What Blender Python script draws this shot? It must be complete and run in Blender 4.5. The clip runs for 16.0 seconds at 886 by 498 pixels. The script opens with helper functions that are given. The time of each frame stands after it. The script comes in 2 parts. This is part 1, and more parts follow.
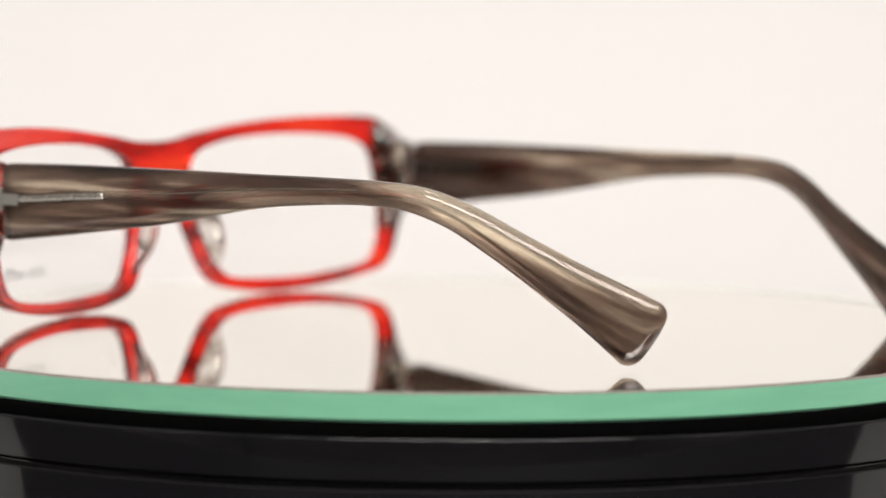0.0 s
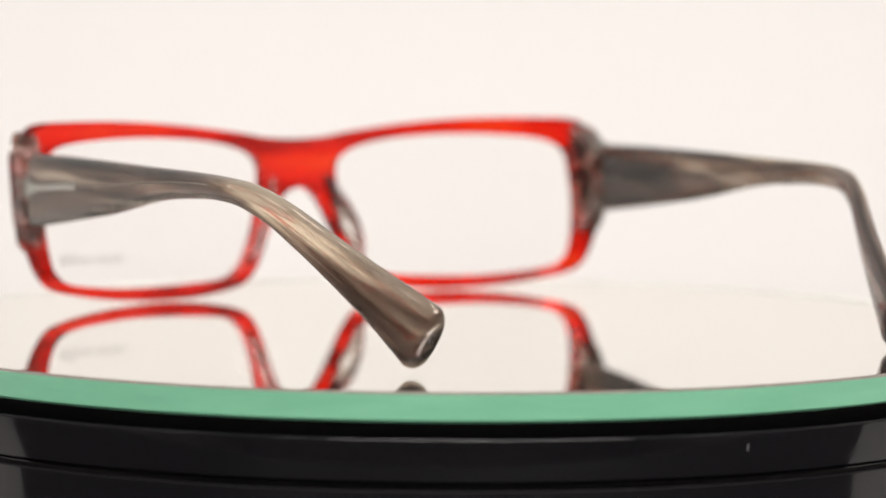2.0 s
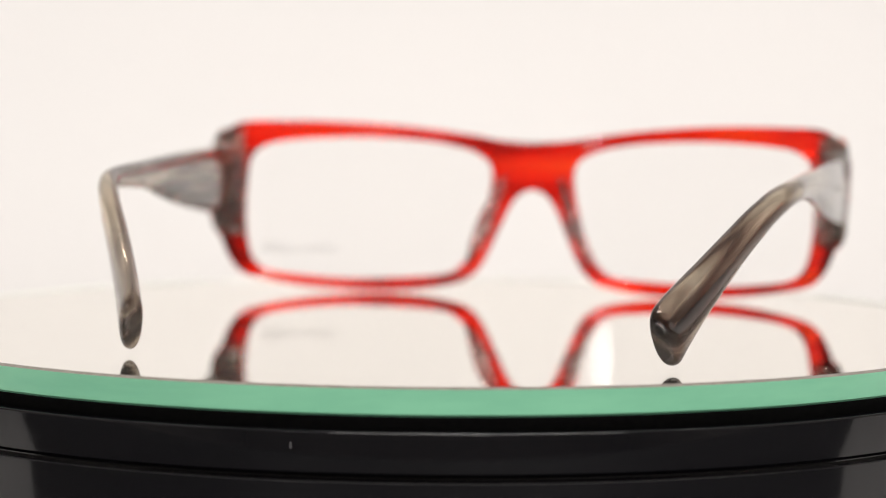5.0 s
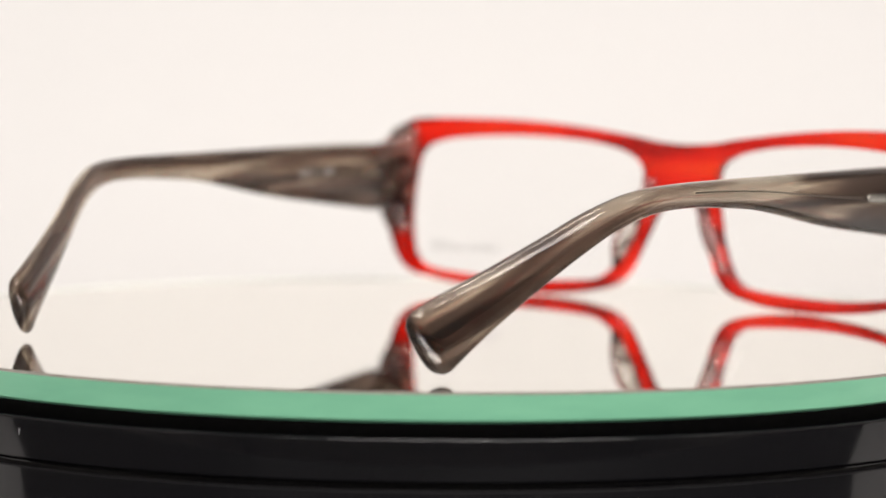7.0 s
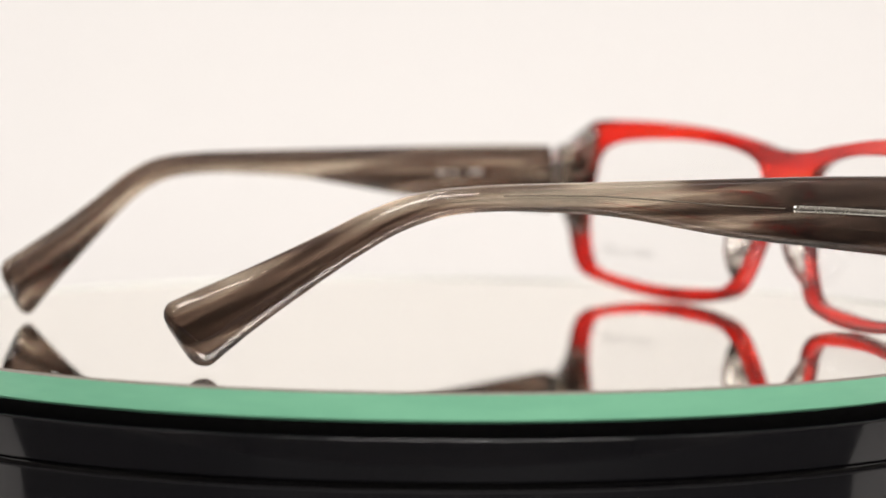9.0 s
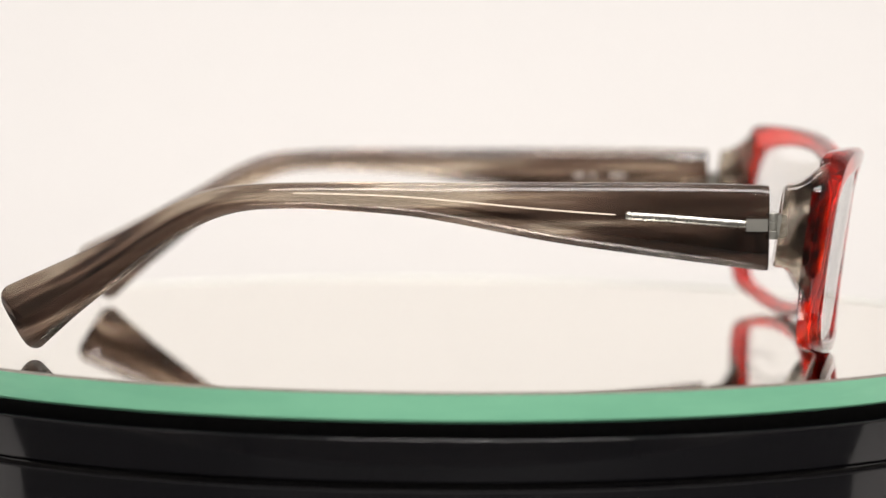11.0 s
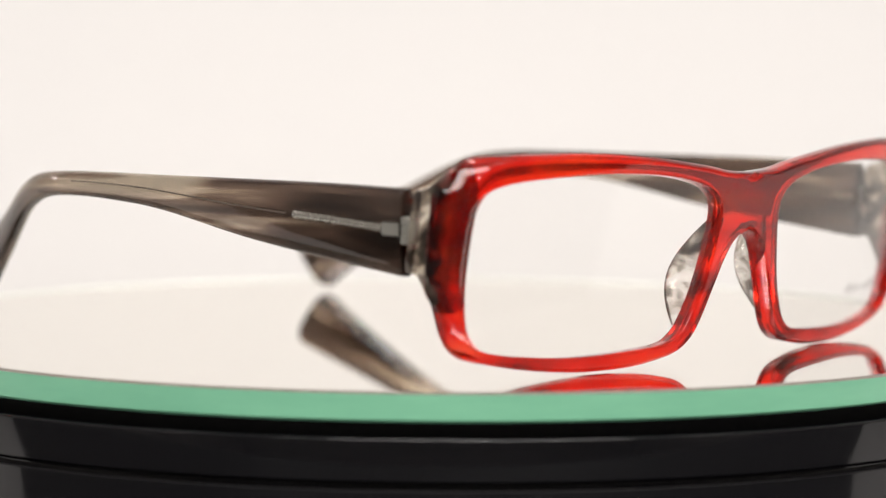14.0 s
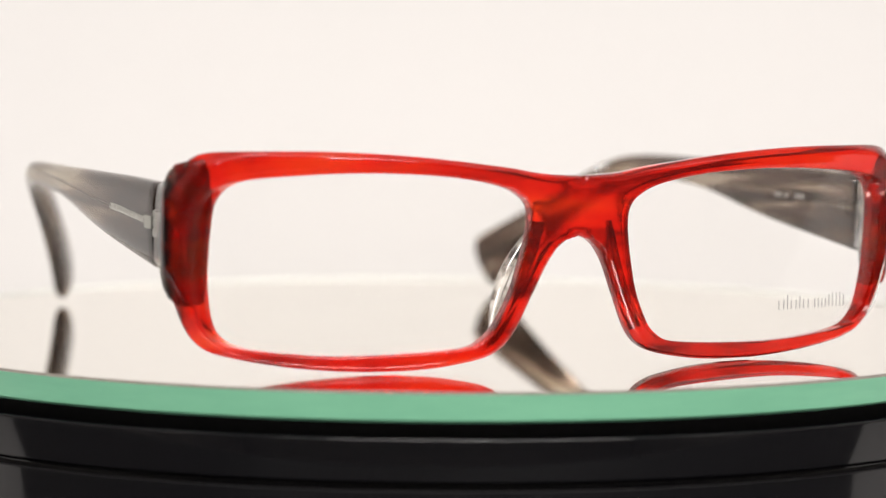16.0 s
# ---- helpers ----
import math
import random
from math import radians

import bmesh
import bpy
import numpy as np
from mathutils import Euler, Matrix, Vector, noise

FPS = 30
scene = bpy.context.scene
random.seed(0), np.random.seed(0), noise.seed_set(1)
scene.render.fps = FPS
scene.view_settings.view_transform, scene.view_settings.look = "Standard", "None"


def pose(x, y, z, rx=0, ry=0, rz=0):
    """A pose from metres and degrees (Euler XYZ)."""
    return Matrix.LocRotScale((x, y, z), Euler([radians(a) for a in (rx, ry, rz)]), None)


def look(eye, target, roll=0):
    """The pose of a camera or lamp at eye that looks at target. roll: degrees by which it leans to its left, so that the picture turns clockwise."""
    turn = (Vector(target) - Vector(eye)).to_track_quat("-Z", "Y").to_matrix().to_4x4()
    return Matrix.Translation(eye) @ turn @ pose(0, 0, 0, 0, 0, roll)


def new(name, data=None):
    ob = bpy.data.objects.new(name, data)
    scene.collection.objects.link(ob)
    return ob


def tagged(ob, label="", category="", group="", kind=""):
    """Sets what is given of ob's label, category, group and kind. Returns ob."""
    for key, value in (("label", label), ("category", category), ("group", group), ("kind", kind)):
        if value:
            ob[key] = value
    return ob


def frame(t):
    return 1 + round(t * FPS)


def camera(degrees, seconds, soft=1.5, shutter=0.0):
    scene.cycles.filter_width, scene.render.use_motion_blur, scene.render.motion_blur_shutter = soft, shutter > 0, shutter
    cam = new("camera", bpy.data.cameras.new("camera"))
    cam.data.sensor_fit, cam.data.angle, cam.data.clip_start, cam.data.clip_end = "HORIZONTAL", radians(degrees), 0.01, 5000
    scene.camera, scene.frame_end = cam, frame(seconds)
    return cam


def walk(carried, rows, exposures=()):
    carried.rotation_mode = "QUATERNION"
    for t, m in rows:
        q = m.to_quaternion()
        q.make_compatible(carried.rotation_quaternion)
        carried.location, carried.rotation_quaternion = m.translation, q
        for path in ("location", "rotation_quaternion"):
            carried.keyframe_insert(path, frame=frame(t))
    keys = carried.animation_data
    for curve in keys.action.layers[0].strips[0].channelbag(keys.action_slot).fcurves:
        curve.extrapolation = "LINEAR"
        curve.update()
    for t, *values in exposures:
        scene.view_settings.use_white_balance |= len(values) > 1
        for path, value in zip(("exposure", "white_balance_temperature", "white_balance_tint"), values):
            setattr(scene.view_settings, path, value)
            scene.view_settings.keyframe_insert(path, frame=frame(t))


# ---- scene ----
# Camera: stands still on a tripod, long lens stopped to a shallow depth of field.
cam = camera(15.91, 16.0, soft=1.0)
EYE = Vector((0.0, -0.6047, 0.0602))
YAW, PITCH, LEAN = radians(-0.072), radians(-4.32), 0.46
AHEAD = Vector((-math.sin(YAW) * math.cos(PITCH), math.cos(YAW) * math.cos(PITCH), math.sin(PITCH)))
STILL = look(EYE, EYE + AHEAD, LEAN)
# The lens breathes a little as it focuses on the far rims: the same as a small step back.
FAR = look(EYE + Vector((0, -0.014, 0.0)), EYE + Vector((0, -0.014, 0.0)) + AHEAD + Vector((0, 0, 0.0017)), LEAN)
walk(cam, [(0.0, STILL), (1.5, STILL), (3.0, STILL), (3.6, STILL), (3.85, FAR), (4.5, FAR), (5.3, FAR), (7.0, STILL), (7.3, STILL), (10.0, STILL), (16.0, STILL)])
cam.data.dof.use_dof = True
cam.data.dof.focus_distance = 0.546
cam.data.dof.aperture_fstop = 12.5

# Turntable: clockwise seen from above, one turn in 27 s.
START, RATE = -55.84, 13.2926
SEAT = (0.00684, 0.00374)
DISC_R = 0.108

# ---- world and light ----
world = bpy.data.worlds.new("room_dark")
scene.world = world
world.use_nodes = True
world.node_tree.nodes["Background"].inputs[0].default_value = (1.0, 0.96, 0.92, 1)
world.node_tree.nodes["Background"].inputs[1].default_value = 0.02


def area_lamp(name, eye, target, sx, sy, watts, colour, shape="RECTANGLE"):
    d = bpy.data.lights.new(name, "AREA")
    d.shape, d.size, d.size_y, d.energy, d.color = shape, sx, sy, watts, colour
    ob = new(name, d)
    ob.matrix_world = look(eye, target)
    return ob


WARM = (1.0, 0.943, 0.912)
# broad fill added behind the camera to even out the backdrop, no real fixture
area_lamp("front_fill_light", (0.25, -1.42, 1.42), (0.08, 0.65, 0.30), 1.8, 0.7, 44.5, WARM)
area_lamp("overhead_panel_light", (0.0, -0.08, 1.86), (0.0, -0.08, 0.0), 0.32, 0.32, 4.0, WARM)
# weak fills added left and right, kept high so the lenses don't mirror them
area_lamp("side_fill_light", (-1.3, -0.6, 1.75), (0.0, 0.0, 0.0), 0.5, 0.7, 2.0, WARM)
area_lamp("side_fill_light", (1.3, -0.6, 1.75), (0.0, 0.0, 0.0), 0.5, 0.7, 2.0, WARM)
for x, y, z in ((0.24, -1.60, 0.70), (-0.74, -1.42, 0.68), (0.63, -1.50, 0.71), (-1.45, 0.46, 0.53)):
    area_lamp("spot_bulb_light", (x, y, z), (0.0, 0.0, 0.0), 0.06, 0.06, 1.8, (1.0, 0.97, 0.93), "DISK")
scene.view_settings.exposure = 0.0


# ---- materials ----
def material(name):
    m = bpy.data.materials.new(name)
    m.use_nodes = True
    return m, m.node_tree, m.node_tree.nodes["Principled BSDF"]


def ramp(tree, stops):
    n = tree.nodes.new("ShaderNodeValToRGB")
    e = n.color_ramp.elements
    while len(e) < len(stops):
        e.new(0.5)
    for k, (p, c) in zip(e, stops):
        k.position, k.color = p, (*c, 1)
    return n


def noise_tex(tree, stretch, scale, detail=5.0, rough=0.55, warp=0.0, space="Object"):
    co, mp, nz = (tree.nodes.new(k) for k in ("ShaderNodeTexCoord", "ShaderNodeMapping", "ShaderNodeTexNoise"))
    mp.inputs["Scale"].default_value = stretch
    nz.inputs["Scale"].default_value, nz.inputs["Detail"].default_value = scale, detail
    nz.inputs["Roughness"].default_value, nz.inputs["Distortion"].default_value = rough, warp
    tree.links.new(co.outputs[space], mp.inputs["Vector"])
    tree.links.new(mp.outputs["Vector"], nz.inputs["Vector"])
    return nz


def streaky(name, stops, stretch, scale, transmission, roughness, ior=1.49, warp=0.4, bump=0.0, space="Object", coat=0.3):
    m, tree, b = material(name)
    nz = noise_tex(tree, stretch, scale, 4.0, 0.5, warp, space)
    rp = ramp(tree, stops)
    tree.links.new(nz.outputs["Fac"], rp.inputs["Fac"])
    tree.links.new(rp.outputs["Color"], b.inputs["Base Color"])
    b.inputs["Transmission Weight"].default_value = transmission
    b.inputs["IOR"].default_value = ior
    fine = noise_tex(tree, (1, 1, 1), 900.0, 3.0)
    mr = tree.nodes.new("ShaderNodeMapRange")
    mr.inputs["To Min"].default_value, mr.inputs["To Max"].default_value = roughness * 0.6, roughness * 1.5
    tree.links.new(fine.outputs["Fac"], mr.inputs["Value"])
    tree.links.new(mr.outputs["Result"], b.inputs["Roughness"])
    b.inputs["Coat Weight"].default_value, b.inputs["Coat Roughness"].default_value = coat, 0.02
    if bump:
        bp = tree.nodes.new("ShaderNodeBump")
        bp.inputs["Strength"].default_value, bp.inputs["Distance"].default_value = bump, 0.0002
        tree.links.new(fine.outputs["Fac"], bp.inputs["Height"])
        tree.links.new(bp.outputs["Normal"], b.inputs["Normal"])
    return m


RED = streaky("red_acetate", [(0.32, (0.16, 0.003, 0.002)), (0.42, (0.63, 0.009, 0.004)), (0.53, (0.89, 0.016, 0.006)), (0.66, (0.98, 0.055, 0.010))],
              (0.22, 1.0, 1.3), 120.0, 0.93, 0.03, ior=1.47, coat=0.05)
HORN = streaky("horn_acetate", [(0.38, (0.014, 0.008, 0.005)), (0.46, (0.060, 0.035, 0.025)), (0.53, (0.130, 0.082, 0.060)), (0.58, (0.34, 0.25, 0.18)), (0.65, (0.90, 0.78, 0.60))],
               (0.10, 1.35, 1.0), 190.0, 0.75, 0.045, warp=0.5, space="UV", coat=0.1)
# shifts the tone along the length: dark by the hinge, pale about the bend
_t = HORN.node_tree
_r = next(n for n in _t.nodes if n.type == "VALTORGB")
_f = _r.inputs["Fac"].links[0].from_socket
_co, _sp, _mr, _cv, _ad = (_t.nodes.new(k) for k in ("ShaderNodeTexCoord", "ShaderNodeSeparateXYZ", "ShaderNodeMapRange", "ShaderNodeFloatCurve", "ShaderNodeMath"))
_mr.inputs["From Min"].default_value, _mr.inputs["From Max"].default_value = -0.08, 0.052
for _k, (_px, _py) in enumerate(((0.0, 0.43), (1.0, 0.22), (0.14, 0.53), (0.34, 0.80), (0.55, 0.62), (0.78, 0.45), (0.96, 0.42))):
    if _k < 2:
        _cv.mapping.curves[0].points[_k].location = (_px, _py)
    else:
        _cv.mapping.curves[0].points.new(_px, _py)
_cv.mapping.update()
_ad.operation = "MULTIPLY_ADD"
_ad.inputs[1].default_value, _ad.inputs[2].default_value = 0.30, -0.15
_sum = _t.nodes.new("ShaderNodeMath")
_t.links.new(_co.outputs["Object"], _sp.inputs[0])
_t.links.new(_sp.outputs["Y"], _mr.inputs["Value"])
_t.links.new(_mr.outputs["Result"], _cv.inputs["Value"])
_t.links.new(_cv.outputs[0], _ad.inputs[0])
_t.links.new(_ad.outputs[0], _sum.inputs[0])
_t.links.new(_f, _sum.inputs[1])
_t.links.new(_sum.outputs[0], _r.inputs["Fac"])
SMOKE = streaky("smoke_acetate", [(0.385, (0.010, 0.007, 0.005)), (0.475, (0.11, 0.082, 0.060)), (0.545, (0.45, 0.37, 0.28)), (0.64, (0.88, 0.82, 0.70))],
                (1.0, 0.8, 1.0), 200.0, 0.85, 0.04, warp=1.0)
PAD = streaky("clear_smoke_acetate", [(0.37, (0.05, 0.04, 0.035)), (0.45, (0.42, 0.37, 0.32)), (0.52, (0.84, 0.80, 0.74)), (0.66, (0.94, 0.92, 0.88))],
              (1.0, 0.8, 1.0), 190.0, 0.9, 0.05, warp=1.0)



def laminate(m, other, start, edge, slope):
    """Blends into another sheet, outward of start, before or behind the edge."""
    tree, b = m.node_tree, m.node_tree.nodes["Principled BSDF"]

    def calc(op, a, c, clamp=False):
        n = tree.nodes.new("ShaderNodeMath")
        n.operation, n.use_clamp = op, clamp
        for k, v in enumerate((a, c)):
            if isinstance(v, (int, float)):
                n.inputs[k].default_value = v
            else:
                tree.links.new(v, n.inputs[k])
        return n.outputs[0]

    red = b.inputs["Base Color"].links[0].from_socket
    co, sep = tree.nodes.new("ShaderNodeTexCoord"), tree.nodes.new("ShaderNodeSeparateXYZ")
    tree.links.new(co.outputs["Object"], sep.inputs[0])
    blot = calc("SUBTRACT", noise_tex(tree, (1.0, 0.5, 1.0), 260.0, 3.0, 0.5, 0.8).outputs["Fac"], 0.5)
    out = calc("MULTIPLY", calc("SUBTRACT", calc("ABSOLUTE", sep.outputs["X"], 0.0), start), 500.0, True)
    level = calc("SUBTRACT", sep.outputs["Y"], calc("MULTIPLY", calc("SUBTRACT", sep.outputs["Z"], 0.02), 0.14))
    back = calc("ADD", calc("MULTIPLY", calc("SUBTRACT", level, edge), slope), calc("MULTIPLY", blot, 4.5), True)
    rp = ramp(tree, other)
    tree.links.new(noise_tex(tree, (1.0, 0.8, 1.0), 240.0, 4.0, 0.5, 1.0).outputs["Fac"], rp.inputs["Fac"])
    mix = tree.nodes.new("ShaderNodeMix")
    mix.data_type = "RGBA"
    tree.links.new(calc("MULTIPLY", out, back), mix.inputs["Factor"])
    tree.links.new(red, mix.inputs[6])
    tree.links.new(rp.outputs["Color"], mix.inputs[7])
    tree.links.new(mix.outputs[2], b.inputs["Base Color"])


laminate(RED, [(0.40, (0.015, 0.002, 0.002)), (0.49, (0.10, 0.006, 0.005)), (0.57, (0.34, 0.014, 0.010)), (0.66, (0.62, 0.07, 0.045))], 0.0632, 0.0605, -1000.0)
laminate(SMOKE, [(0.36, (0.20, 0.004, 0.003)), (0.48, (0.70, 0.012, 0.006)), (0.62, (0.92, 0.03, 0.008))], 0.0, 0.0590, 700.0)

CLEAR, _t, _b = material("demo_lens_plastic")
_b.inputs["Base Color"].default_value = (0.997, 0.996, 0.992, 1)
_b.inputs["Transmission Weight"].default_value, _b.inputs["Roughness"].default_value, _b.inputs["IOR"].default_value = 1.0, 0.0, 1.28

DULL, _t, _b = material("dull_wire_metal")
_b.inputs["Base Color"].default_value = (0.22, 0.19, 0.16, 1)
_b.inputs["Metallic"].default_value, _b.inputs["Roughness"].default_value = 1.0, 0.3

INK, _t, _b = material("grey_print")
_b.inputs["Base Color"].default_value, _b.inputs["Roughness"].default_value = (0.19, 0.187, 0.183, 1), 0.6

INK_PALE, _t, _b = material("pale_stamp")
_b.inputs["Base Color"].default_value, _b.inputs["Roughness"].default_value = (0.34, 0.32, 0.30, 1), 0.5

STEEL, _t, _b = material("nickel_metal")
_b.inputs["Base Color"].default_value = (0.45, 0.44, 0.40, 1)
_b.inputs["Metallic"].default_value = 1.0
_n = noise_tex(_t, (1, 1, 1), 1500.0)
_r = ramp(_t, [(0.3, (0.16, 0.16, 0.16)), (0.7, (0.32, 0.32, 0.32))])
_t.links.new(_n.outputs["Fac"], _r.inputs["Fac"])
_t.links.new(_r.outputs["Color"], _b.inputs["Roughness"])

HINGE, _t, _b = material("satin_nickel")
_b.inputs["Base Color"].default_value = (0.48, 0.48, 0.44, 1)
_b.inputs["Metallic"].default_value, _b.inputs["Roughness"].default_value = 1.0, 0.38

GLASS_TOP, _t, _b = material("mirror_glass_surface")
_n = _t.nodes.new("ShaderNodeBsdfRefraction")
_n.inputs["Color"].default_value = (0.998, 0.996, 0.99, 1)
_n.inputs["Roughness"].default_value, _n.inputs["IOR"].default_value = 0.0, 1.5
_g, _x = _t.nodes.new("ShaderNodeBsdfGlossy"), _t.nodes.new("ShaderNodeMixShader")
_g.inputs["Roughness"].default_value, _x.inputs[0].default_value = 0.0, 0.07
_t.links.new(_n.outputs[0], _x.inputs[1])
_t.links.new(_g.outputs[0], _x.inputs[2])
_t.links.new(_x.outputs[0], _t.nodes["Material Output"].inputs["Surface"])
_t.nodes.remove(_b)

SILVER, _t, _b = material("silvered_backing")
_b.inputs["Base Color"].default_value = (0.994, 0.984, 0.962, 1)
_b.inputs["Metallic"].default_value, _b.inputs["Roughness"].default_value = 1.0, 0.0

GREEN, _t, _b = material("green_glass_edge")
_n = noise_tex(_t, (1, 1, 6), 60.0)
_r = ramp(_t, [(0.35, (0.195, 0.505, 0.325)), (0.65, (0.22, 0.55, 0.355))])
_t.links.new(_n.outputs["Fac"], _r.inputs["Fac"])
_t.links.new(_r.outputs["Color"], _b.inputs["Base Color"])
_b.inputs["Roughness"].default_value = 0.35

GROUND, _t, _b = material("ground_glass_chamfer")
_n = noise_tex(_t, (1, 1, 1), 700.0)
_r = ramp(_t, [(0.3, (0.15, 0.14, 0.12)), (0.7, (0.24, 0.22, 0.19))])
_t.links.new(_n.outputs["Fac"], _r.inputs["Fac"])
_t.links.new(_r.outputs["Color"], _b.inputs["Base Color"])
_b.inputs["Roughness"].default_value = 0.4

BLACK, _t, _b = material("black_gloss_plastic")
_n = noise_tex(_t, (1, 1, 3), 220.0, 8.0)
_r = ramp(_t, [(0.3, (0.05, 0.05, 0.05)), (0.75, (0.12, 0.12, 0.12))])
_t.links.new(_n.outputs["Fac"], _r.inputs["Fac"])
_t.links.new(_r.outputs["Color"], _b.inputs["Roughness"])
_b.inputs["Base Color"].default_value = (0.0042, 0.0042, 0.0054, 1)
_b.inputs["IOR"].default_value = 1.42

RUBBER, _t, _b = material("black_rubber")
_n = noise_tex(_t, (1, 1, 1), 900.0, 4.0)
_r = ramp(_t, [(0.3, (0.0015, 0.0015, 0.0015)), (0.7, (0.003, 0.003, 0.003))])
_t.links.new(_n.outputs["Fac"], _r.inputs["Fac"])
_t.links.new(_r.outputs["Color"], _b.inputs["Base Color"])
_b.inputs["Roughness"].default_value = 0.9
_b.inputs["Specular IOR Level"].default_value = 0.03

DUST, _t, _b = material("pale_dust")
_b.inputs["Base Color"].default_value, _b.inputs["Roughness"].default_value = (0.55, 0.55, 0.56, 1), 0.8


def paint(name, lo, hi, scale, rough):
    m, tree, b = material(name)
    n = noise_tex(tree, (1, 1, 1), scale, 6.0)
    r = ramp(tree, [(0.3, lo), (0.7, hi)])
    tree.links.new(n.outputs["Fac"], r.inputs["Fac"])
    tree.links.new(r.outputs["Color"], b.inputs["Base Color"])
    b.inputs["Roughness"].default_value = rough
    bp = tree.nodes.new("ShaderNodeBump")
    bp.inputs["Strength"].default_value, bp.inputs["Distance"].default_value = 0.1, 0.001
    tree.links.new(n.outputs["Fac"], bp.inputs["Height"])
    tree.links.new(bp.outputs["Normal"], b.inputs["Normal"])
    return m


# pale tone stands in for light gathered at the glass's far edge
PALE_RIM = paint("edge_lightening_rim", (0.74, 0.77, 0.73), (0.80, 0.83, 0.78), 300.0, 0.7)
PAPER = paint("white_paper", (0.695, 0.689, 0.681), (0.715, 0.709, 0.701), 3.0, 0.85)
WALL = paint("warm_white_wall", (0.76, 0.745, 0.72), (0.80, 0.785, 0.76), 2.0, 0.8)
# the room's dimness at the sides and rear is put into this wall colour
DIM_WALL = paint("dimmed_wall", (0.40, 0.38, 0.36), (0.44, 0.42, 0.40), 2.0, 0.8)
DARK_TOP = paint("dark_tabletop", (0.030, 0.028, 0.027), (0.045, 0.041, 0.039), 8.0, 0.55)
WOOD_FLOOR = paint("grey_floor", (0.20, 0.18, 0.16), (0.26, 0.24, 0.21), 5.0, 0.5)


# ---- mesh helpers ----
def part(name, bm, mat, parent=None, label="", smooth=True, crease=38):
    me = bpy.data.meshes.new(name)
    bmesh.ops.recalc_face_normals(bm, faces=bm.faces)
    bm.to_mesh(me)
    bm.free()
    for m in mat if isinstance(mat, (list, tuple)) else [mat]:
        me.materials.append(m)
    if smooth:
        me.shade_smooth()
        me.set_sharp_from_angle(angle=radians(crease))
    ob = new(name, me)
    ob.parent = parent
    if label:
        tagged(ob, label)
    return ob


def box(bm, x0, x1, y0, y1, z0, z1):
    vs = [bm.verts.new((x, y, z)) for x in (x0, x1) for y in (y0, y1) for z in (z0, z1)]
    for f in ((0, 1, 3, 2), (4, 6, 7, 5), (0, 4, 5, 1), (2, 3, 7, 6), (0, 2, 6, 4), (1, 5, 7, 3)):
        bm.faces.new([vs[i] for i in f])
    return vs


def lathe(bm, profile, n=256, mats=None):
    """Turns (radius, z) pairs round the z axis; radius 0 closes the form."""
    rings = []
    for r, z in profile:
        if r == 0:
            rings.append([bm.verts.new((0, 0, z))])
        else:
            rings.append([bm.verts.new((r * math.cos(2 * math.pi * i / n), r * math.sin(2 * math.pi * i / n), z)) for i in range(n)])
    for k, (a, b) in enumerate(zip(rings, rings[1:])):
        for i in range(n):
            j = (i + 1) % n
            if len(a) == 1:
                f = bm.faces.new((a[0], b[i], b[j]))
            elif len(b) == 1:
                f = bm.faces.new((a[i], b[0], a[j]))
            else:
                f = bm.faces.new((a[i], b[i], b[j], a[j]))
            f.material_index = mats[k] if mats else 0
    return rings


def catmull(pts, n, closed=False):
    """n points evenly spaced on a smooth curve through pts."""
    p = [Vector(a) for a in pts]
    m = len(p)
    dense = []
    for i in range(m if closed else m - 1):
        g = (lambda k: p[k % m]) if closed else (lambda k: p[min(max(k, 0), m - 1)])
        a, b, c, d = g(i - 1), g(i), g(i + 1), g(i + 2)
        for s in range(24):
            t = s / 24
            dense.append(0.5 * ((2 * b) + (c - a) * t + (2 * a - 5 * b + 4 * c - d) * t * t + (3 * b - a - 3 * c + d) * t ** 3))
    dense.append(p[0].copy() if closed else p[-1].copy())
    run = [0.0]
    for a, b in zip(dense, dense[1:]):
        run.append(run[-1] + (b - a).length)
    out, k = [], 0
    for i in range(n):
        want = run[-1] * i / (n if closed else n - 1)
        while k < len(run) - 2 and run[k + 1] < want:
            k += 1
        f = (want - run[k]) / max(run[k + 1] - run[k], 1e-12)
        out.append(dense[k].lerp(dense[k + 1], min(max(f, 0), 1)))
    return out


def loft(bm, rings, cap=True):
    vs = [[bm.verts.new(q) for q in r] for r in rings]
    n = len(vs[0])
    for a, b in zip(vs, vs[1:]):
        for i in range(n):
            bm.faces.new((a[i], b[i], b[(i + 1) % n], a[(i + 1) % n]))
    if cap:
        bm.faces.new(vs[0][::-1])
        bm.faces.new(vs[-1])


def rounded(w, h, power=4.0, n=24):
    """A rounded rectangle as (u, v) pairs."""
    out = []
    for i in range(n):
        a = 2 * math.pi * (i + 0.5) / n
        c, s = math.cos(a), math.sin(a)
        out.append((w / 2 * math.copysign(abs(c) ** (2 / power), c), h / 2 * math.copysign(abs(s) ** (2 / power), s)))
    return out


def tube(bm, path, radius, n=10):
    rings = []
    for i, p in enumerate(path):
        d = (path[min(i + 1, len(path) - 1)] - path[max(i - 1, 0)]).normalized()
        u = d.orthogonal().normalized() if abs(d.x) > 0.9 else d.cross(Vector((1, 0, 0))).normalized()
        v = d.cross(u)
        rings.append([p + radius * (math.cos(2 * math.pi * k / n) * u + math.sin(2 * math.pi * k / n) * v) for k in range(n)])
    loft(bm, rings)


MM = 0.001


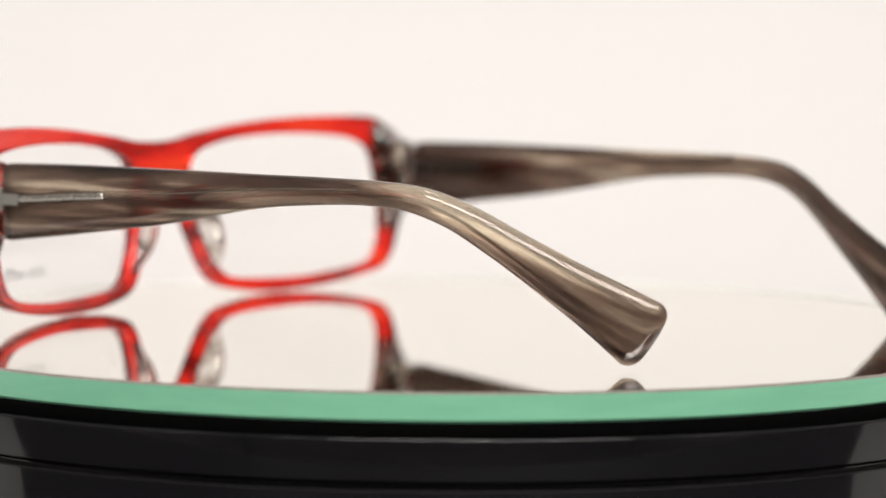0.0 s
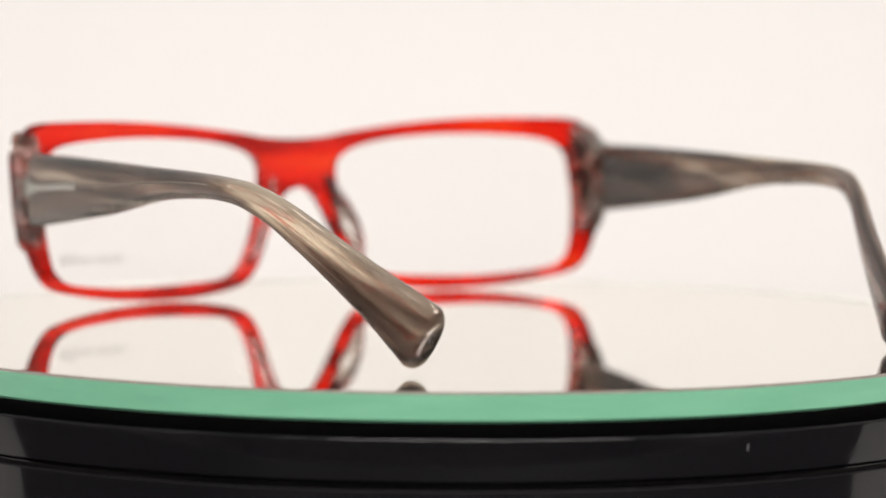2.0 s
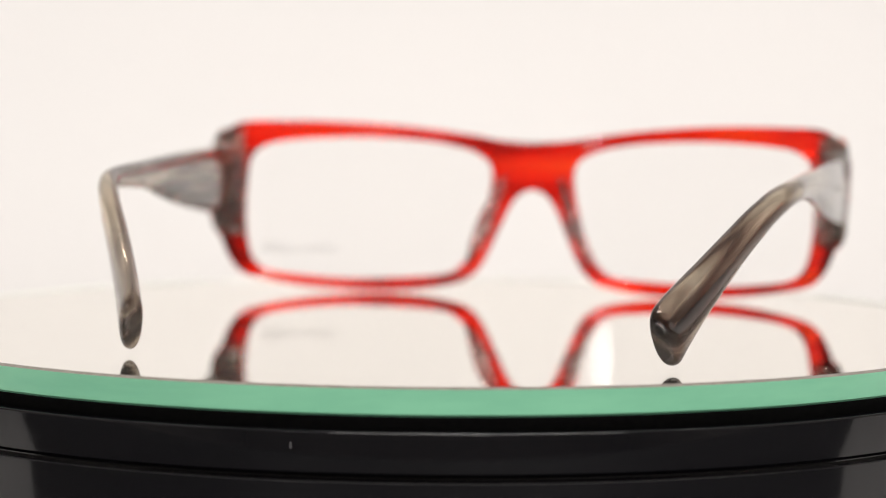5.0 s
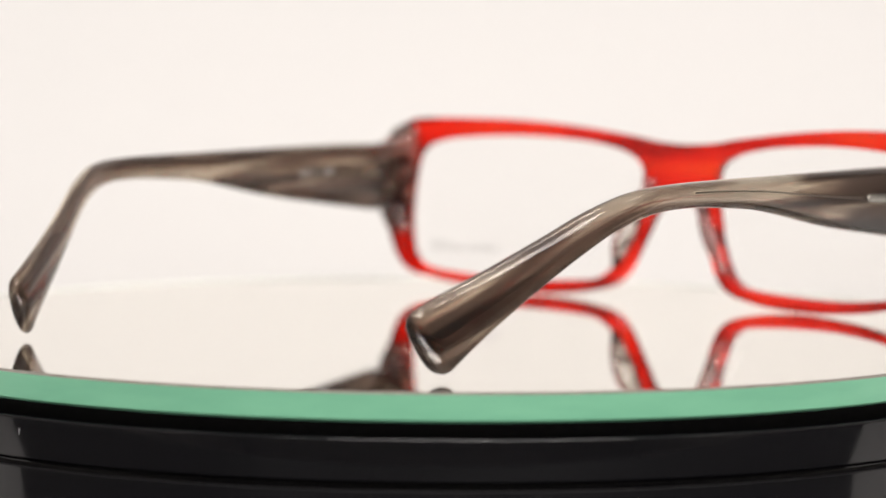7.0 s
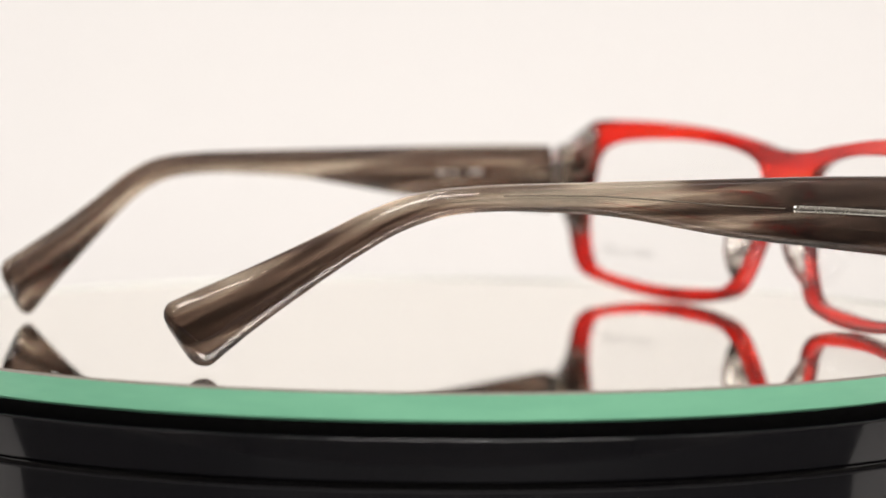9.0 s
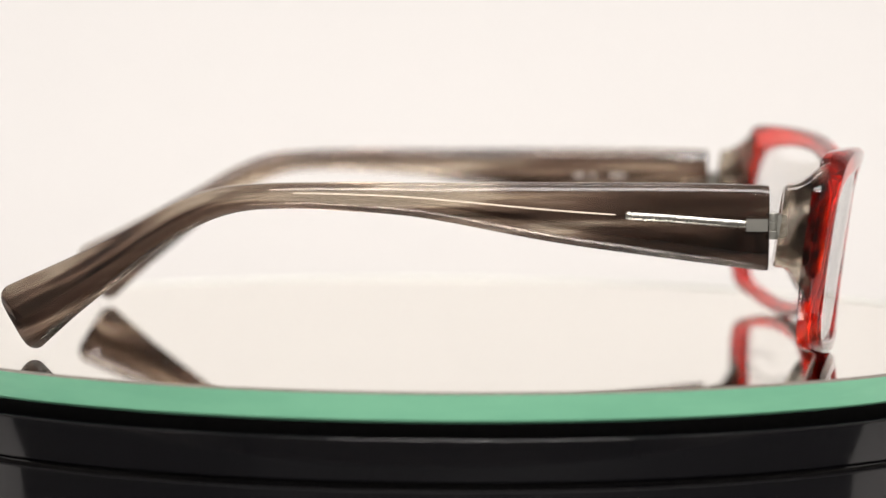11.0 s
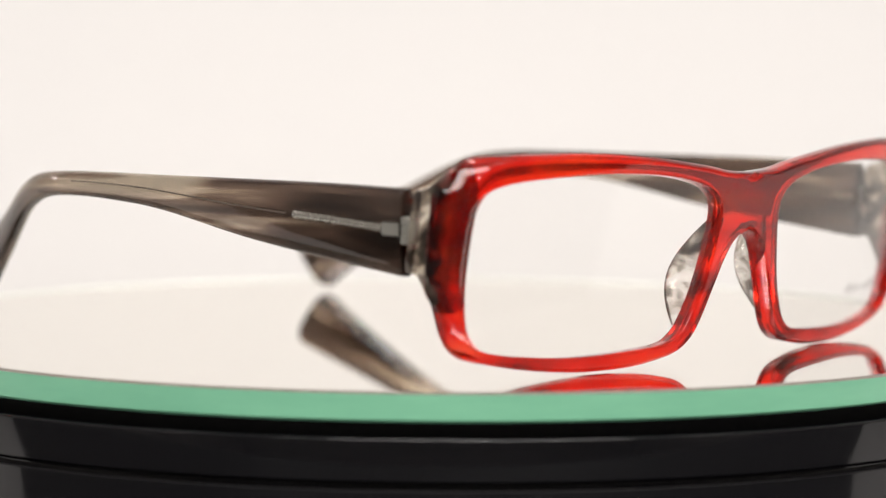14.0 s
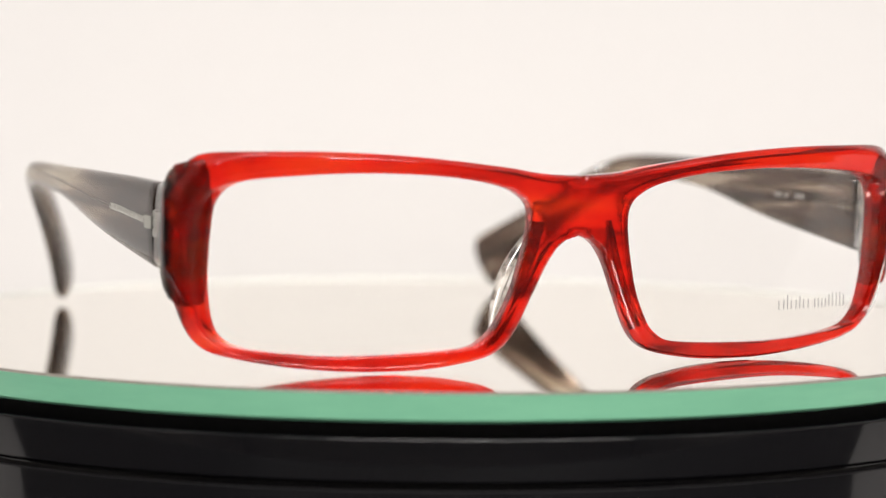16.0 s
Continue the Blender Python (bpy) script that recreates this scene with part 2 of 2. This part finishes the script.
# ---- the room ----
def build_room():
    bm = bmesh.new()
    box(bm, -1.7, 1.7, -2.3, 1.5, -0.90, -0.80)
    tagged(part("floor", bm, WOOD_FLOOR, smooth=False), "plain grey floor of the room", "floor", kind="structure")
    bm = bmesh.new()
    box(bm, -1.7, 1.7, -2.3, 1.5, 1.90, 2.0)
    tagged(part("ceiling", bm, WALL, smooth=False), "plain warm white ceiling", "ceiling", kind="structure")
    for name, b, mat, lab in (("wall_west", (-1.7, -1.6, -2.3, 1.5, -0.80, 1.90), DIM_WALL, "plain side wall, toned darker for the dim room"),
                              ("wall_east", (1.6, 1.7, -2.3, 1.5, -0.80, 1.90), DIM_WALL, "plain side wall, toned darker for the dim room"),
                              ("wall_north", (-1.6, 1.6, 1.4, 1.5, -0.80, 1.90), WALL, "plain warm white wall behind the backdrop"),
                              ("wall_south", (-1.6, 1.6, -2.3, -2.2, -0.80, 1.90), DIM_WALL, "plain wall behind the camera, toned darker for the dim room")):
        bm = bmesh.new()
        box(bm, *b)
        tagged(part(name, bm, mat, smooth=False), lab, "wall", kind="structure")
    # paper sweep: lies on the table, curves up behind
    prof = [(-0.10 + 0.04 * i, 0.0) for i in range(16)]
    prof += [(0.5 + 0.2 * math.sin(a), 0.2 - 0.2 * math.cos(a)) for a in (math.pi / 2 * k / 14 for k in range(1, 15))]
    prof += [(0.7, 0.2 + 0.1 * k) for k in range(1, 15)]
    bm = bmesh.new()
    rows = [[bm.verts.new((x, y, z - 0.052)) for y, z in prof] for x in (-1.5, 1.5)]
    for i in range(len(prof) - 1):
        bm.faces.new((rows[0][i], rows[0][i + 1], rows[1][i + 1], rows[1][i]))
    ob = part("backdrop", bm, PAPER)
    sol = ob.modifiers.new("thickness", "SOLIDIFY")
    sol.thickness, sol.offset = 0.0015, -1.0
    tagged(ob, "seamless white paper backdrop sweeping up behind the turntable", "backdrop", kind="structure")
    # table under the sweep
    table = tagged(new("table"), "plain dark table under the white paper sweep", "table")
    table.location = (0, 0.2, -0.80)
    bm = bmesh.new()
    box(bm, -1.25, 1.25, -0.55, 0.68, 0.715, 0.744)
    bmesh.ops.bevel(bm, geom=bm.edges[:], offset=0.003, segments=2, affect="EDGES")
    part("tabletop", bm, DARK_TOP, table)
    for x in (-1.18, 1.18):
        for y in (-0.48, 0.6):
            bm = bmesh.new()
            box(bm, x - 0.03, x + 0.03, y - 0.03, y + 0.03, 0.0, 0.715)
            part("leg", bm, WOOD_FLOOR, table)


# ---- the turntable ----
def build_turntable():
    turntable = tagged(new("turntable"), "black display turntable with a round green-edged mirror top", "turntable")
    turntable.location = (0, 0, -0.052)
    up = 0.052
    bm = bmesh.new()
    lathe(bm, [(0, 0), (0.1075, 0), (0.1088, 0.0012), (0.1091, up - 0.0158), (0.1089, up - 0.0156), (0.1070, up - 0.0155), (0.1070, up - 0.0150), (0, up - 0.0150)])
    part("base", bm, BLACK, turntable, "glossy black plastic lower housing")
    bm = bmesh.new()
    lathe(bm, [(0, -0.0149), (0.1066, -0.0149), (0.1084, -0.0147), (0.1090, -0.0141), (0.1093, -0.0077)] + [(0.1089 + 0.0004 * math.cos(a), -0.0077 + 0.0004 * math.sin(a)) for a in (math.pi / 16 * k for k in range(1, 9))] + [(0, -0.0073)])
    turning = part("platter", bm, BLACK, turntable, "glossy black plastic rotating platter")
    turning.location = (0, 0, up)
    bm = bmesh.new()
    lathe(bm, [(0, -0.0073), (0.1074, -0.0073), (0.1076, -0.0070), (0.1076, -0.0050), (0, -0.0050)])
    part("rubber_mat", bm, RUBBER, turning, "matt black rubber ring")
    R = DISC_R
    bm = bmesh.new()
    lathe(bm, [(0, 0), (R - 0.0007, 0), (R, -0.0004), (R, -0.0045), (R - 0.0004, -0.0049), (0, -0.0049)], mats=[0, 3, 1, 1, 2])
    part("mirror_disc", bm, [GLASS_TOP, GREEN, SILVER, GROUND], turning, "round mirror glass with a pale green polished edge", crease=12).visible_shadow = False
    bm = bmesh.new()
    # the upturned pale wall is added to hide a dark line at the far rim
    lathe(bm, [(0, -0.0042), (R - 0.0003, -0.0042), (R - 0.0003, -0.0005), (R - 0.0001, -0.0005), (R - 0.0001, -0.0041), (R - 0.0003, -0.0044), (0, -0.0044)], mats=[0, 1, 1, 1, 1, 0])
    part("silvering", bm, [SILVER, PALE_RIM], turning, "bright silver coat under the glass, with an added pale inner rim", smooth=False)
    # small scratches and flecks of dust
    rnd = random.Random(4)
    marks = [(-92.0, 0.10935, -0.0098, 0.0001, 0.0014), (-62.7, 0.1062, 0.00012, 0.0022, 0.00012)]
    marks += [(rnd.uniform(-180, 180), rnd.uniform(0.03, 0.106), 0.0001, rnd.uniform(0.0002, 0.0006), 0.00012) for _ in range(10)]
    for ang, r, z, w, h in marks:
        bm = bmesh.new()
        bmesh.ops.create_icosphere(bm, subdivisions=1, radius=0.5, matrix=Matrix.Rotation(radians(ang), 4, "Z") @ Matrix.Translation((r, 0, z)) @ Matrix.Diagonal((0.00015, w, h, 1)))
        part("dust_fleck", bm, DUST, turning, "tiny pale scratch mark")
    return turning


# ---- the eyeglasses: x to the wearer's right, y forward, z up from the mirror ----
OUTER = [(0, 32.6), (7, 33.0), (14.2, 34.2), (28.4, 35.9), (42.4, 36.8), (56.3, 36.9), (63.8, 36.6), (67.2, 35.3), (69.4, 33.0), (71.4, 31.3),
         (72.0, 29), (71.6, 18.5), (70.8, 15.5), (68.8, 12), (66.4, 7.5), (63.3, 4.4), (59, 2.8), (48.5, 0.9), (37.1, 0.0), (27.4, 0.1), (20.4, 0.9),
         (14.5, 2.4), (11, 5.6), (7.8, 12.3), (5.3, 17.9), (2.8, 21.3), (0, 22.4)]
INNER = [(62.2, 20.0), (61.9, 25.8), (61.3, 28.7), (58.9, 31.2), (52.7, 32.6), (38.8, 33.3), (24.8, 32.7), (15.6, 31.2), (11.2, 29.4), (9.3, 27.3),
         (9.0, 24.2), (9.8, 19.3), (11.4, 13), (13.6, 8.1), (15.8, 5.3), (20.5, 3.5), (37.2, 2.7), (48.3, 3.2), (56.7, 4.5), (59.9, 6.6), (61.3, 9.7), (62.1, 15.0)]
FRONT_Y, BACK_Y, CURVE, TILT, FLARE = 72.5, 68.8, 0.0023, 0.14, 4.6


def bow(x, z):
    """How far the front's surface lies behind or before its middle."""
    return -CURVE * x * x + TILT * (z - 20)


def at_angle(poly, cx, cz, a):
    """Where the ray from the middle at angle a leaves the outline."""
    dx, dz = math.cos(a), math.sin(a)
    best = None
    for (x0, z0), (x1, z1) in zip(poly, poly[1:] + poly[:1]):
        ex, ez = x1 - x0, z1 - z0
        det = ex * dz - ez * dx
        if abs(det) < 1e-12:
            continue
        t = (ex * (z0 - cz) - ez * (x0 - cx)) / det
        u = (dx * (z0 - cz) - dz * (x0 - cx)) / det
        if t > 0 and -1e-9 <= u <= 1 + 1e-9 and (best is None or t > best):
            best = t
    return cx + best * dx, cz + best * dz


def front_frame(parent):
    outer = [tuple(p) for p in catmull([(x if x < 60 else 60 + (x - 60) * 0.78, z, 0) for x, z in OUTER], 260)]
    outer = [(max(x, 0.0), z) for x, z, _ in outer]
    outer[0], outer[-1] = (0.0, 32.6), (0.0, 22.4)
    inner = [(p.x, p.y) for p in catmull([(x if x < 50 else 50 + (x - 50) * 0.93, z, 0) for x, z in INNER], 200, True)]
    cx, cz = 36.0, 18.5
    angles = sorted([2 * math.pi * i / 200 for i in range(200)] + [math.atan2(z - cz, x - cx) % (2 * math.pi) for x, z in (outer[0], outer[-1])])
    bm = bmesh.new()
    loops = []
    for a in angles:
        ix, iz = at_angle(inner, cx, cz, a)
        ox, oz = at_angle(outer, cx, cz, a)
        if ox < 0.02:
            ox = 0.0
        ln = math.hypot(ox - ix, oz - iz)
        seam = ox == 0.0 and 22.6 < oz < 32.4
        ri = min(0.55, 0.3 * ln)
        ro = 0.0 if seam else min(0.85, 0.33 * ln) * (1 - 0.7 * max(0.0, min(1.0, (ox - 57) / 6)))
        deep = 0.3 * max(0.0, min(1.0, (ox - 52) / 14))
        corner = max(0.0, min(1.0, (ox - 56) / 8))
        rf = 0.0 if seam else min(0.95, 0.26 * ln) + corner * 0.16 * ln
        fall = 0.0 if seam else min(0.95, 0.26 * ln) + corner * 1.6
        sec = []
        arc = [k * math.pi / 8 for k in range(5)]
        for t in arc:
            sec.append((ri - ri * math.cos(t), FRONT_Y - ri + ri * math.sin(t)))
        for k in (0.3, 0.7):
            sec.append((ri + (ln - ri - rf - 0.1) * k, FRONT_Y))
        soft = min(0.1, 0.2 * rf)
        for back, down in ((rf + soft, 0.0), (rf, 0.3 * soft), (0.5 * rf, 0.5 * fall), (0.3 * soft, fall), (0.0, fall + soft)):
            sec.append((ln - back, FRONT_Y - down))
        for t in arc:
            sec.append((ln - ro + ro * math.cos(t), BACK_Y - deep + ro - ro * math.sin(t)))
        for k in (0.7, 0.3):
            sec.append((ri + (ln - ri - ro) * k, BACK_Y - deep * k))
        for t in arc:
            sec.append((ri - ri * math.sin(t), BACK_Y + ri - ri * math.cos(t)))
        pts = []
        for s, y in sec:
            x, z = ix + (ox - ix) * s / ln, iz + (oz - iz) * s / ln
            flare = max(0.0, y - BACK_Y) / (FRONT_Y - BACK_Y) * max(0.0, 1 - s / (0.6 * ln))
            x += FLARE * flare * max(0.0, min(1.0, (x - 50) / 12))
            pts.append((x * MM, (y + bow(x, z)) * MM, z * MM))
        loops.append(pts)
    for side in (1, -1):
        vs = [[bm.verts.new((side * x, y, z)) for x, y, z in r] for r in loops]
        n = len(vs[0])
        for i in range(len(vs)):
            a, b = vs[i], vs[(i + 1) % len(vs)]
            for k in range(n):
                bm.faces.new((a[k], b[k], b[(k + 1) % n], a[(k + 1) % n]))
    bmesh.ops.remove_doubles(bm, verts=bm.verts, dist=1.5e-5)
    inside = [f for f in bm.faces if all(abs(v.co.x) < 1e-5 for v in f.verts)]
    bmesh.ops.delete(bm, geom=inside, context="FACES")
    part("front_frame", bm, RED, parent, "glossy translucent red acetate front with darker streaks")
    return inner


def spread(x, y):
    """The lens's edge follows the opening, which widens to the front."""
    return x + FLARE * (y - BACK_Y) / (FRONT_Y - BACK_Y) * max(0.0, min(1.0, (x - 50) / 12))


def lens(parent, side, inner):
    bm = bmesh.new()
    cx, cz = 36.0, 18.5
    shells = []
    for y in (71.4, 70.0):
        rings = []
        for f in (1.01, 0.88, 0.74, 0.6, 0.45, 0.3, 0.15):
            rings.append([bm.verts.new((side * (cx + (spread(x, y) - cx) * f) * MM, (y + bow(cx + (spread(x, y) - cx) * f, cz + (z - cz) * f)) * MM, (cz + (z - cz) * f) * MM)) for x, z in inner[::2]])
        mid = bm.verts.new((side * cx * MM, (y + bow(cx, cz)) * MM, cz * MM))
        n = len(rings[0])
        for a, b in zip(rings, rings[1:]):
            for i in range(n):
                bm.faces.new((a[i], b[i], b[(i + 1) % n], a[(i + 1) % n]))
        for i in range(n):
            bm.faces.new((rings[-1][i], mid, rings[-1][(i + 1) % n]))
        shells.append(rings[0])
    n = len(shells[0])
    for i in range(n):
        bm.faces.new((shells[0][i], shells[1][i], shells[1][(i + 1) % n], shells[0][(i + 1) % n]))
    ob = part("lens", bm, CLEAR, parent, "clear plastic demo lens")
    ob.visible_shadow = False
    if side < 0:
        # printed mark: plain bars the size of its letters
        x = -42.6
        for letter in ((1.6, 1.1), (2.5, 0.0), (1.6, 1.1), (2.2, 0.0), (1.6, 1.1), None, (1.6, 0.8), (1.6, 0.8), (2.2, 0.0), (2.5, 0.9), (2.5, 0.0), (2.2, 0.0)):
            if letter is None:
                x -= 0.7
                continue
            h, w = letter
            for dx in ((0.0, w) if w else (0.0,)):
                bm = bmesh.new()
                xx = x - dx
                y = 69.94 + bow(xx, 9)
                box(bm, (xx - 0.18) * MM, xx * MM, (y - 0.02) * MM, (y + 0.02) * MM, 8.0 * MM, (8.0 + h) * MM)
                part("print_bar", bm, INK, ob, "thin grey printed bar", smooth=False)
            x -= w + 0.85
    return ob


def endpiece(parent, side):
    """Smoke-coloured block behind the front's corner, which carries the hinge."""
    bm = bmesh.new()
    rings = []
    for y, x0, x1, z0, z1 in ((53.7, 64.2, 68.6, 17.9, 31.0), (54.0, 63.9, 68.9, 17.6, 31.3), (55.4, 63.6, 69.0, 17.4, 31.5), (56.6, 63.2, 69.0, 16.8, 32.1),
                              (57.7, 62.8, 69.1, 15.4, 33.0), (58.8, 62.5, 69.0, 13.6, 34.2), (59.8, 62.2, 68.6, 12.2, 35.0), (60.6, 62.0, 67.8, 11.4, 35.2)):
        rings.append([(side * ((x0 + x1) / 2 + u) * MM, (y + TILT * (v)) * MM, ((z0 + z1) / 2 + v) * MM) for u, v in rounded(x1 - x0, z1 - z0, 7.0, 32)])
    loft(bm, [[Vector(p) for p in r] for r in rings])
    ob = part("endpiece", bm, SMOKE, parent, "smoky mottled acetate end piece behind the red corner")
    # hinge that bridges the gap to the temple: a leaf in the end piece and three barrels on a screw
    bm = bmesh.new()
    x0, x1 = sorted((side * 65.8 * MM, side * 68.7 * MM))
    box(bm, x0, x1, 53.0 * MM, 55.0 * MM, 22.6 * MM, 26.4 * MM)
    bmesh.ops.bevel(bm, geom=bm.edges[:], offset=0.0003, segments=2, affect="EDGES")
    part("hinge_knuckle", bm, HINGE, ob, "small nickel hinge knuckle")
    for z0, z1 in ((22.3, 23.7), (23.82, 25.2), (25.32, 26.7)):
        bm = bmesh.new()
        lathe(bm, [(0, z0 * MM), (0.0011, z0 * MM), (0.00125, (z0 + 0.15) * MM), (0.00125, (z1 - 0.15) * MM), (0.0011, z1 * MM), (0, z1 * MM)], n=20)
        bmesh.ops.translate(bm, verts=bm.verts, vec=(side * 0.0675, 0.0526, 0))
        part("hinge_barrel", bm, HINGE, ob, "small nickel hinge barrel")
    return ob


def nose_pad(parent, side):
    bm = bmesh.new()
    path = catmull([(5.0, 25.0, 0), (6.6, 19.0, 0), (9.0, 12.5, 0), (12.2, 6.4, 0)], 14)
    rings = []
    for i, p in enumerate(path):
        k = math.sin(math.pi * (i + 0.25) / (len(path) - 0.5))
        depth, w = 1.2 + 5.0 * k, 1.0 + 1.4 * k
        y1 = BACK_Y + bow(p.x, p.y) + 0.7
        rings.append([Vector((side * (p.x + 1.0 + u + (0.25 * (-v + depth / 2))) * MM, (y1 - depth / 2 + v) * MM, p.y * MM)) for u, v in rounded(w, depth, 2.6, 20)])
    loft(bm, rings)
    part("nose_pad", bm, PAD, parent, "clear smoky moulded nose pad")


TOP = [(52, 31.3), (36, 31.5), (16, 31.4), (-5, 31.2), (-20, 31.1), (-32, 30.8), (-41, 29.8), (-48.5, 27.0), (-56.2, 22.7), (-65.7, 17.7), (-75, 13.3), (-79.0, 11.4)]
LOW = [(52, 16.8), (36, 18.7), (16, 21.3), (-5, 25.0), (-17, 26.1), (-28, 26.5), (-37, 25.8), (-44.3, 23.2), (-50.5, 19.2), (-57.5, 13.8), (-66, 6.9), (-72.6, 0.9)]
# how far out the temple's outer face lies along its length
FLANK = ((-82, 45.0), (-72, 49.0), (-56, 56.5), (-44, 63.0), (-35, 66.0), (-10, 67.6), (20, 68.4), (54, 68.8))
THICK = [4.2, 4.2, 4.1, 3.9, 3.7, 3.6, 3.6, 3.7, 3.9, 4.2, 4.4, 4.4]


def flank(y, side):
    ys, xs = zip(*FLANK)
    w = 4.0
    splay = max(0.0, (-15 - y) / 60)
    return splay * (0.9 if side > 0 else 2.8) + sum(float(np.interp(y + d * w, ys, xs)) for d in (-1.5, -1, -0.5, 0, 0.5, 1, 1.5)) / 7


def temple(parent, side):
    reach = 1.0 if side > 0 else 0.965

    def fold(y):
        return y if y > -9 else -9 + (y + 9) * reach

    n = 100
    top = catmull([(y, z, 0) for y, z in TOP], n)
    low = catmull([(y, z, 0) for y, z in LOW], n)
    thick = catmull([(i * 6, t, 0) for i, t in enumerate(THICK)], n)
    rings, grain, mids = [], [], []
    run = [0.0]

    def ring(t, b, th, shrink_z=1.0, shrink_x=1.0, slide=0.0, power=3.0):
        d = Vector((t[0] - b[0], t[1] - b[1]))
        h = d.length
        d.normalize()
        out = Vector((-d.y, d.x))
        my, mz = (t[0] + b[0]) / 2 + out.x * slide, (t[1] + b[1]) / 2 + out.y * slide
        pts, uvs = [], []
        for u, v in rounded(th * shrink_x, h * shrink_z, power, 32):
            y, z = fold(my + d.x * v), mz + d.y * v
            pts.append(Vector((side * (flank(y, side) - 2.1 + u) * MM, y * MM, max(z, 0.05) * MM)))
        mid = Vector((side * (flank(fold(my), side) - 2.1 + th / 2) * MM, fold(my) * MM, mz * MM))
        if mids:
            run[0] += (mid - mids[-1]).length
        mids.append(mid)
        # grain follows the length; it fans out a little with the height
        for u, v in rounded(th * shrink_x, h * shrink_z, power, 32):
            uvs.append((run[0] + 0.31 * (side + 2), (v - h / 2) * 0.0009 + 0.022 * run[0] + u * 0.0011 + 0.083 * side))
        grain.append(uvs)
        return pts

    for i in range(n):
        t, b, th = top[i], low[i], thick[i].y
        if i == 0:
            rings.append(ring(t, b, th, 0.95, 0.86))
            rings.append(ring(t, b, th, 0.985, 0.95, 0.15))
            continue
        # squarer by the hinge, nearly oval from the bend on
        rings.append(ring(t, b, th, power=max(2.25, 3.6 - 2.0 * i / (0.6 * n))))
    for k in range(1, 7):
        a = k / 6 * math.pi / 2 * 0.93
        rings.append(ring(top[-1], low[-1], thick[-1].y, 1 - 0.42 * (1 - math.cos(a)), 1 - 0.6 * (1 - math.cos(a)), 2.4 * math.sin(a), 2.25))
    bm = bmesh.new()
    loft(bm, rings)
    bm.verts.ensure_lookup_table()
    layer = bm.loops.layers.uv.new("grain")
    flat = [q for r in grain for q in r]
    bm.verts.index_update()
    for f in bm.faces:
        for lp in f.loops:
            lp[layer].uv = flat[lp.vert.index]
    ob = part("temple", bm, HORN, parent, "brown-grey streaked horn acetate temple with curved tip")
    # metal pin near the hinge, its hinge plate, and the thin core wire that runs on from it
    bm = bmesh.new()
    pin = [Vector((side * (flank(y, side) - 0.80) * MM, y * MM, z * MM)) for y, z in ((28.9, 26.0), (35, 25.7), (42, 25.2), (48.0, 24.8))]
    tube(bm, pin, 0.001, 16)
    part("hinge_pin", bm, STEEL, ob, "bright nickel pin set in the temple")
    bm = bmesh.new()
    bmesh.ops.create_uvsphere(bm, u_segments=14, v_segments=10, radius=0.0009, matrix=Matrix.Translation((side * (flank(28.5, side) - 0.62) * MM, 28.5 * MM, 26.05 * MM)))
    part("pin_head", bm, STEEL, ob, "rounded nickel end of the pin")
    if side < 0:
        # small pale stamped marks on the inner face
        for y, w in ((24.0, 2.2), (27.5, 1.0), (31.5, 3.2)):
            bm = bmesh.new()
            xi = -(flank(y, side) - 4.25) * MM
            box(bm, xi - 0.0001, xi + 0.0001, y * MM, (y + w) * MM, 25.5 * MM, 26.3 * MM)
            part("stamp_bar", bm, INK_PALE, ob, "small pale stamped bar", smooth=False)
    bm = bmesh.new()
    x0, x1 = sorted((side * 66.2 * MM, side * 68.85 * MM))
    box(bm, x0, x1, 47.8 * MM, 52.0 * MM, 23.3 * MM, 26.0 * MM)
    bmesh.ops.bevel(bm, geom=bm.edges[:], offset=0.0003, segments=2, affect="EDGES")
    part("hinge_plate", bm, HINGE, ob, "small nickel hinge plate")
    bm = bmesh.new()
    wire = [m + Vector((-side * 0.00010, 0, 0.0005)) for m in mids[20:62:2]]
    tube(bm, wire, 0.00016, 8)
    part("core_wire", bm, DULL, ob, "thin pale core wire along the temple")
    return ob


def build_eyeglasses():
    glasses = tagged(new("eyeglasses"), "red rectangular eyeglasses with brown horn temples, open on the mirror", "eyeglasses")
    inner = front_frame(glasses)
    for side in (-1, 1):
        lens(glasses, side, inner)
        endpiece(glasses, side)
        nose_pad(glasses, side)
        temple(glasses, side)
    return glasses


build_room()
platter = build_turntable()
eyeglasses = build_eyeglasses()


# ---- what turns ----
def motions():
    turns = [(0.5 * k, Matrix.Rotation(-radians(START + RATE * 0.5 * k), 4, "Z")) for k in range(33)]
    walk(platter, [(t, Matrix.Translation((0, 0, 0.052)) @ m) for t, m in turns])
    walk(eyeglasses, [(t, m @ Matrix.Translation((*SEAT, 0))) for t, m in turns])


motions()
